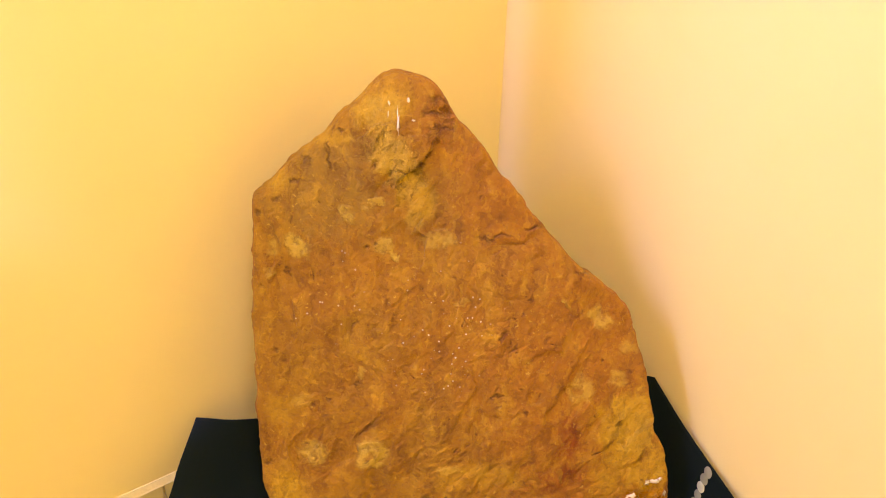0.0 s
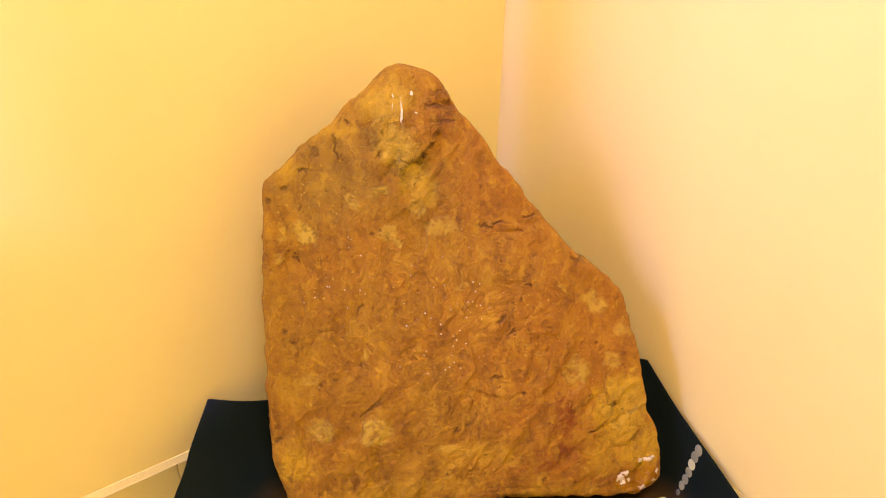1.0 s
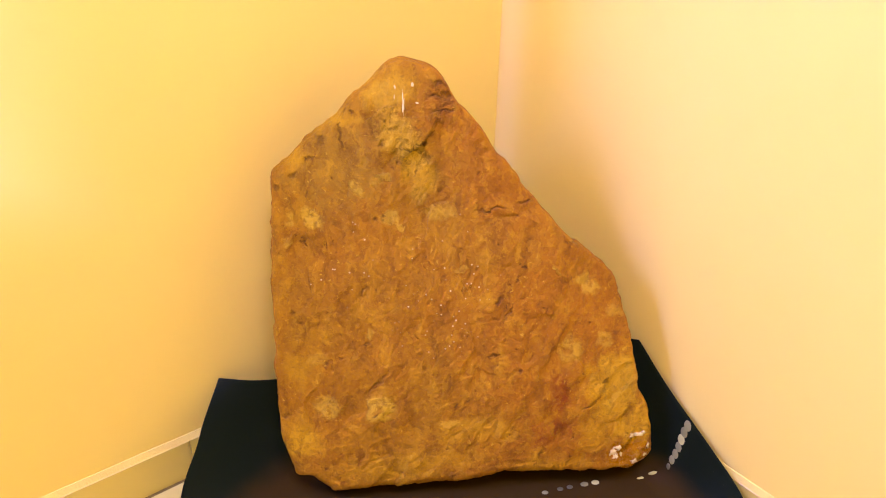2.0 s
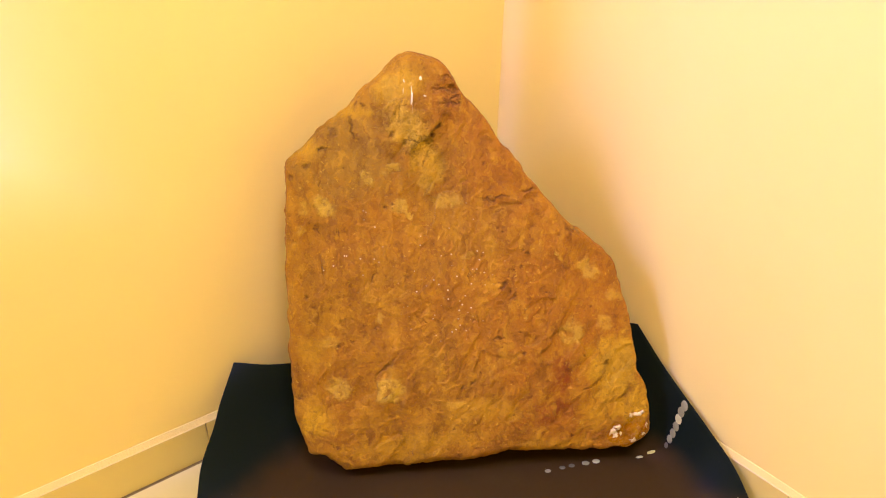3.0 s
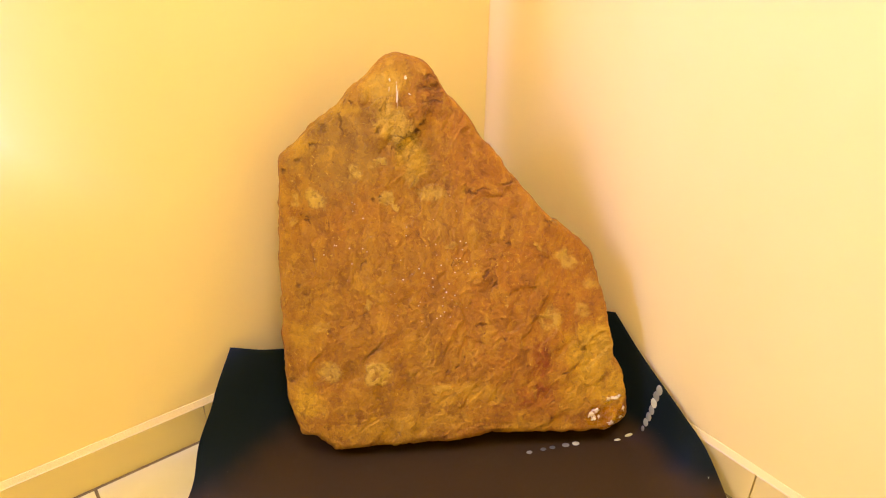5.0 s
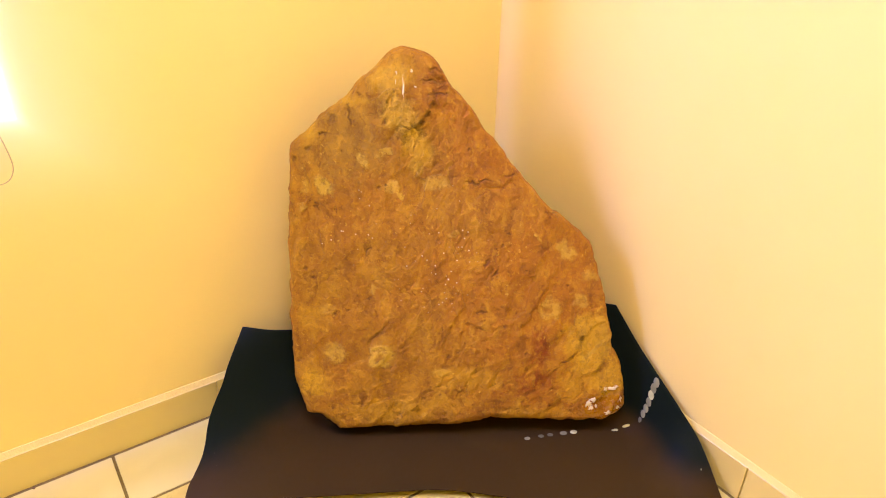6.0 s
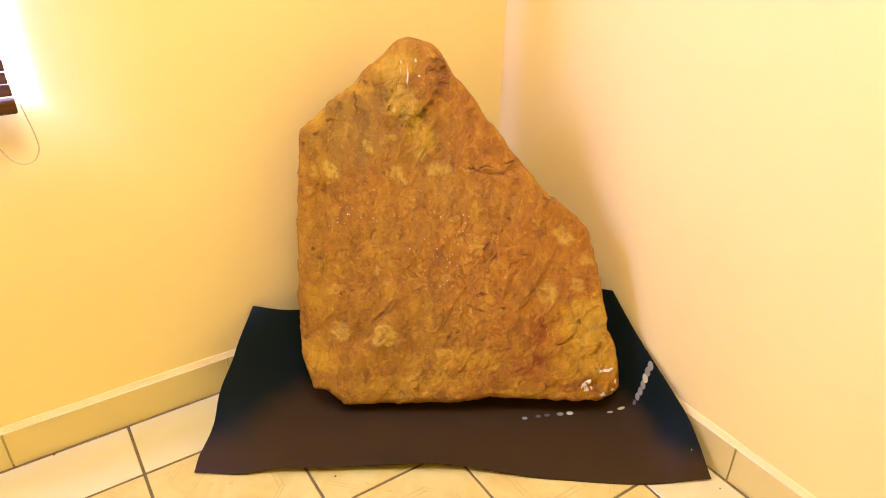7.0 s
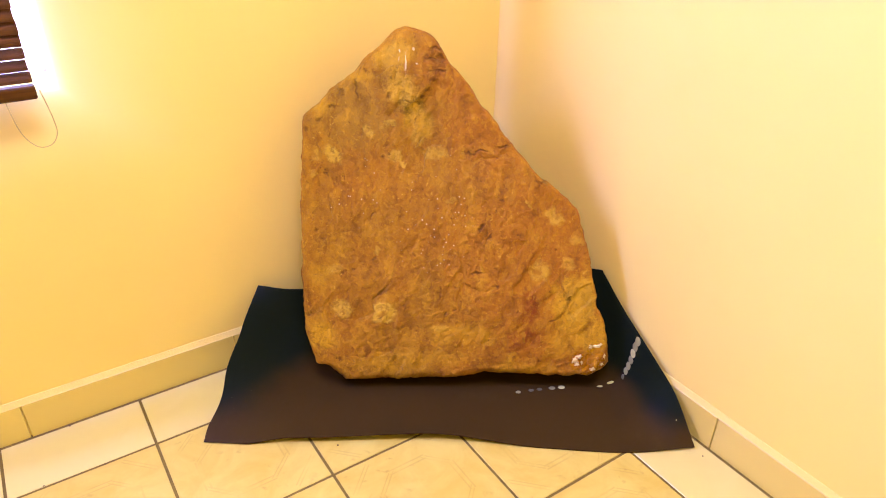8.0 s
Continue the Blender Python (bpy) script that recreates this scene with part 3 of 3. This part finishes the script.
STONE_AT = Matrix(((0.84233, 0.10729, -0.52818, -0.376), (-0.53897, 0.16767, -0.82547, -0.3287), (0.0, 0.97999, 0.19906, 0.5089), (0, 0, 0, 1)))


def lump(p, scale, octaves, seed):
    return noise.fractal((p[0] * scale + seed, p[1] * scale - seed, p[2] * scale + 0.3 * seed), 0.9, 2.1, octaves)


def bell(u, v, cu, cv, su, sv):
    return math.exp(-((u - cu) / su) ** 2 - ((v - cv) / sv) ** 2)


def face_relief(u, v):
    """How far the front face stands before its mean plane."""
    p = (u, v, 0.0)
    w = 0.018 * bell(u, v, -0.11, 0.30, 0.10, 0.12) + 0.010 * bell(u, v, 0.20, -0.25, 0.15, 0.2)
    w += -0.012 * bell(u, v, -0.33, 0.17, 0.10, 0.14) - 0.014 * bell(u, v, 0.30, -0.02, 0.08, 0.10) - 0.006 * bell(u, v, -0.03, 0.12, 0.08, 0.10)
    # broken step below the right-hand slope, and the ledge round the crest
    w -= 0.006 * max(0.0, min(1.0, (v + 0.55 * u - 0.175 + 0.02 * lump(p, 12, 2, 3)) / 0.012)) * max(0.0, min(1.0, (u - 0.02) / 0.08))
    w -= 0.005 * max(0.0, min(1.0, (-0.17 - u - 0.03 * lump(p, 9, 2, 5)) / 0.015)) * max(0.0, min(1.0, (v - 0.12) / 0.08))
    # upright flakes that lean over to the right, with broken plates between them
    q = (u - 0.35 * v, 0.55 * v, 0.0)
    w += 0.0050 * lump(p, 6, 3, 11) + 0.0034 * lump(q, 24, 4, 23) + 0.0020 * lump(p, 75, 3, 37)
    j = 0.012 * noise.noise((u * 30, v * 30, 3.0))
    plate = noise.voronoi(((q[0] + j) * 26, (q[1] + j) * 26, 0.5))[1][0]
    w += 0.0042 * (noise.cell(plate * 7.3) - 0.5) * (max(0.0, min(1.0, 0.45 + 1.6 * noise.noise((u * 8, v * 8, 21.0)))) + 0.5 * bell(u, v, -0.09, 0.24, 0.06, 0.09))
    for cu, cv, su, sv, deep in ((-0.020, 0.331, 0.026, 0.007, 0.009), (-0.120, 0.225, 0.005, 0.009, 0.006), (-0.113, 0.270, 0.006, 0.005, 0.005), (-0.165, -0.245, 0.010, 0.022, 0.005), (0.10, 0.105, 0.06, 0.006, 0.005)):
        w -= deep * bell(u + 0.01 * noise.noise((u * 40, v * 40, 5.0)), v + 0.012 * noise.noise((u * 35, v * 35, 7.0)) - 0.3 * (u - cu), cu, cv, su, sv)
    return w


def stone():
    corners = [Vector(p) for p in OUTLINE]
    rim = []
    for a, b in zip(corners, corners[1:] + corners[:1]):
        steps = max(2, int((b - a).length / 0.0042))
        rim += [a.lerp(b, k / steps) for k in range(steps)]
    for _ in range(2):
        rim = [(rim[i - 1] + 2 * p + rim[(i + 1) % len(rim)]) / 4 for i, p in enumerate(rim)]
    shaped = []
    for i, p in enumerate(rim):
        out = (rim[(i + 1) % len(rim)] - rim[i - 1]).normalized()
        out = Vector((-out.y, out.x))
        k = 0.0030 * lump((p.x, p.y, 1.0), 24, 3, 51) + 0.0016 * lump((p.x, p.y, 2.0), 75, 3, 61)
        shaped.append(p + out * k)
    heart = Vector((0.0, -0.10))
    rings, count = [], 170
    bm = bmesh.new()
    middle = bm.verts.new((heart.x, heart.y, face_relief(*heart)))

    def round_edge(p):
        low = max(0.0, min(1.0, (-0.36 - p.y) / 0.08))
        slope = max(0.0, min(1.0, (p.y - 0.16) / 0.05)) * max(0.0, min(1.0, (-0.08 - p.x) / 0.05))
        return 0.013 + 0.020 * low + 0.014 * slope

    for r in range(1, count + 1):
        t = (r / count) ** 0.86
        ring = []
        for p in shaped:
            e = heart.lerp(p, t)
            d = (1 - t) * (p - heart).length
            big = round_edge(p)
            k = max(0.0, 1 - d / big)
            ring.append(bm.verts.new((e.x, e.y, face_relief(e.x, e.y) - big * (1 - math.sqrt(max(0.0, 1 - k * k))))))
        rings.append(ring)
    # the sides, rough-broken, and the back
    thick = 0.115
    for j in range(1, 13):
        f = j / 12
        ring = []
        for i, p in enumerate(shaped):
            front = rings[count - 1][i].co
            q = heart.lerp(p, 1.0 + 0.015 * math.sin(math.pi * min(1, f * 1.4)) - 0.10 * f * f)
            k = 0.004 * lump((p.x, p.y, f * 0.09), 22, 4, 71)
            side = (p - heart).normalized()
            if p.y < -0.40:
                q.y = p.y - 0.006 * math.sin(math.pi * min(1, f)) + k
            ring.append(bm.verts.new((q.x + side.x * k, q.y + side.y * k * 0.5, front.z + (-thick - front.z) * f)))
        rings.append(ring)
    n = len(shaped)
    for i in range(n):
        bm.faces.new((middle, rings[0][i], rings[0][(i + 1) % n]))
    for r, s in zip(rings, rings[1:]):
        for i in range(n):
            bm.faces.new((r[i], s[i], s[(i + 1) % n], r[(i + 1) % n]))
    back = bm.verts.new((heart.x, heart.y, -thick))
    for i in range(n):
        bm.faces.new((back, rings[-1][(i + 1) % n], rings[-1][i]))
    return bm


rock = tagged(mesh_object("stone_slab", stone(), M_STONE, smooth=True), "rough brown-orange natural stone slab leaning upright in the corner", "stone")
rock.matrix_basis = STONE_AT

# glossy highlights on the stone, modelled as pale flecks
rock_tree = BVHTree.FromPolygons([v.co for v in rock.data.vertices], [f.vertices for f in rock.data.polygons])


def fleck(u, v, ru, rv, seed, lift=0.0016):
    """A thin ragged pale blob, standing in for a highlight, that follows the stone's face."""
    bm, r = bmesh.new(), random.Random(seed)

    def on(x, y, k):
        hit = rock_tree.ray_cast(Vector((x, y, 0.2)), Vector((0, 0, -1)))[0]
        return bm.verts.new(hit + Vector((0, 0, k)))

    top = on(u, v, lift)
    rings = []
    jag = [r.uniform(0.35, 1.2) for _ in range(14)]
    for f, k in ((0.55, lift), (0.92, lift * 0.8), (1.0, -0.0005)):
        rings.append([on(u + f * ru * jag[i] * math.cos(i * math.tau / 14), v + f * rv * jag[i] * math.sin(i * math.tau / 14), k) for i in range(14)])
    for i in range(14):
        j = (i + 1) % 14
        bm.faces.new((top, rings[0][i], rings[0][j]))
        for a, b in zip(rings, rings[1:]):
            bm.faces.new((a[i], b[i], b[j], a[j]))
    return bm


for k, (u, v, ru, rv) in enumerate(((-0.100, 0.312, 0.0024, 0.024), (-0.083, 0.345, 0.0035, 0.004), (-0.113, 0.340, 0.0025, 0.005), (-0.076, 0.314, 0.004, 0.002), (-0.115, 0.325, 0.0015, 0.006),
                                    (0.327, -0.412, 0.009, 0.012), (0.337, -0.402, 0.007, 0.006), (0.345, -0.420, 0.004, 0.005), (0.334, -0.424, 0.006, 0.005), (0.375, -0.437, 0.008, 0.006),
                                    (0.364, -0.374, 0.005, 0.005), (0.381, -0.372, 0.010, 0.004), (0.389, -0.368, 0.004, 0.004), (0.402, -0.402, 0.003, 0.006), (0.399, -0.426, 0.004, 0.004))):
    part("highlight_fleck", fleck(u, v, ru if k < 5 else 1.3 * ru, rv if k < 5 else 1.3 * rv, 40 + k), M_HIGHLIGHT, rock, "pale fleck modelled as a glossy highlight" if k else "pale streak modelled as a glossy highlight", True)

# a curved row of reflections on the mat, modelled as pale ovals
mat_tree = BVHTree.FromPolygons([v.co for v in mat_sheet.data.vertices], [f.vertices for f in mat_sheet.data.polygons])


def glint_oval(place, way, radius, flat):
    """A thin pale oval modelled as a reflection on the mat, its long axis along way."""
    bm = bmesh.new()
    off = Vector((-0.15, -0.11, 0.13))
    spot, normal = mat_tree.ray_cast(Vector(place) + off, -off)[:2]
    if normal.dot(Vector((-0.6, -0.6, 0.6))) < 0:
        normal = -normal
    u = (way - normal * way.dot(normal)).normalized()
    w = normal.cross(u) * flat
    top = bm.verts.new(spot + normal * 0.0012)
    rings = []
    for f, k in ((0.8, 0.0011), (1.0, 0.0002)):
        rings.append([bm.verts.new(spot + normal * k + f * radius * (math.cos(i * math.tau / 16) * u + math.sin(i * math.tau / 16) * w)) for i in range(16)])
    for i in range(16):
        j = (i + 1) % 16
        bm.faces.new((top, rings[0][i], rings[0][j]))
        bm.faces.new((rings[0][i], rings[1][i], rings[1][j], rings[0][j]))
    return bm


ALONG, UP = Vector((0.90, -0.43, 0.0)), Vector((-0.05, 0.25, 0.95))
GLINTS = [(-0.266, -0.507, 0.004, 0.0085, M_GLINT_MID), (-0.233, -0.520, 0.004, 0.0085, M_GLINT_DULL), (-0.212, -0.529, 0.004, 0.0085, M_GLINT_DULL), (-0.181, -0.543, 0.004, 0.0105, M_GLINT_MID),
        (-0.158, -0.554, 0.004, 0.0105, M_GLINT_BRIGHT), (-0.067, -0.607, 0.004, 0.013, M_GLINT_BRIGHT), (-0.047, -0.620, 0.017, 0.013, M_GLINT_BRIGHT), (-0.029, -0.642, 0.045, 0.0085, M_GLINT_DULL),
        (-0.023, -0.643, 0.062, 0.0125, M_GLINT_MID), (-0.019, -0.645, 0.079, 0.0135, M_GLINT_MID), (-0.015, -0.646, 0.098, 0.0140, M_GLINT_MID), (-0.013, -0.647, 0.119, 0.015, M_GLINT_BRIGHT),
        (-0.012, -0.649, 0.140, 0.0150, M_GLINT_MID), (-0.011, -0.653, 0.160, 0.0150, M_GLINT_MID), (-0.041, -0.825, 0.049, 0.0025, M_GLINT_MID)]
for k, (x, y, z, radius, m) in enumerate(GLINTS):
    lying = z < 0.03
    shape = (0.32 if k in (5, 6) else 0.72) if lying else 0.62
    part("reflection_spot", glint_oval((x, y, z), ALONG if lying else UP, radius * 0.85, shape), m, mat_sheet, "pale oval modelled as a reflection on the mat", True)

# ---- crumbs on the floor ----
M_CRUMB = simple("dark_dirt", (0.16, 0.11, 0.020), (0.10, 0.065, 0.012), 0.9, 300)

CRUMBS = ((-1.260, -0.011, 0.0026), (-1.335, -0.177, 0.0019), (-0.035, -0.910, 0.0016), (-0.741, -0.417, 0.0022))


def crumb(size, seed):
    bm = bmesh.new()
    bmesh.ops.create_icosphere(bm, subdivisions=2, radius=size)
    for v in bm.verts:
        v.co *= 1 + 0.5 * noise.noise(v.co * 400 + Vector((seed, 0, 0)))
        v.co.z = max(v.co.z * 0.6, -0.3 * size)
    return bm


for k, (x, y, size) in enumerate(CRUMBS):
    ob = tagged(mesh_object("crumb", crumb(size, k * 3.1), M_CRUMB), "tiny dark crumb of dirt on the floor tiles", "crumb", group="crumbs on the floor")
    ob.location = (x, y, 0.3 * size + 0.0003)

# ---- floor tiles and skirting tiles ----
JOINT = 0.0065


def tile_mesh(name, w, d, material):
    bm = boxed(-w / 2, w / 2, -d / 2, d / 2, -0.012, 0.0, bevel=0.0012)
    me = bpy.data.meshes.new(name)
    bm.to_mesh(me)
    bm.free()
    me.materials.append(material)
    return me


def lay(name, me, parent, m):
    o = new(name, me)
    o.parent, o.matrix_basis = parent, m
    return o


FULL = tile_mesh("tile", TILE - JOINT, TILE - JOINT, M_PATTERN)
STRIP_A = tile_mesh("border_tile", TILE - JOINT, EDGE_A - JOINT - 0.005, M_PLAIN)
STRIP_B = tile_mesh("border_tile", EDGE_B - JOINT - 0.005, TILE - JOINT, M_PLAIN)
CORNER = tile_mesh("border_tile", EDGE_B - JOINT, EDGE_A - JOINT, M_PLAIN)
rng = random.Random(5)
for i in range(11):
    cx = -EDGE_B - TILE * (i + 0.5)
    lay("border_tile", STRIP_A, floor, pose(cx, -EDGE_A / 2 - 0.0025, 0.0003 * rng.uniform(-1, 1)))
    lay("border_tile", STRIP_B, floor, pose(-EDGE_B / 2 - 0.0025, -EDGE_A - TILE * (i + 0.5), 0.0003 * rng.uniform(-1, 1)))
    for j in range(11):
        lay("tile", FULL, floor, pose(cx, -EDGE_A - TILE * (j + 0.5), 0.0003 * rng.uniform(-1, 1), 0, 0, 180 * rng.randrange(2)))
lay("border_tile", CORNER, floor, pose(-EDGE_B / 2, -EDGE_A / 2, 0))


def skirting_piece(length):
    return boxed(-length + 0.0015, -0.0015, 0.0, SKIN - 0.001, -0.003, SKIRT_H, bevel=0.0012)


long_piece = part("skirting_tile", skirting_piece(0.50), M_SKIRT, skirt_left)
long_piece.matrix_basis = pose(-0.340, 0, 0)
part("skirting_tile", skirting_piece(0.339), M_SKIRT, skirt_left)
for i in range(1, 6):
    lay("skirting_tile", long_piece.data, skirt_left, pose(-0.340 - 0.5 * i, 0, 0))
turned = pose(0, 0, 0, 0, 0, 90) @ Matrix.Diagonal((1, -1, 1, 1))
o = part("skirting_tile", skirting_piece(0.400), M_SKIRT, skirt_right)
o.matrix_basis = turned
for i in range(6):
    lay("skirting_tile", long_piece.data, skirt_right, pose(0, -0.401 - 0.5 * i, 0) @ turned)
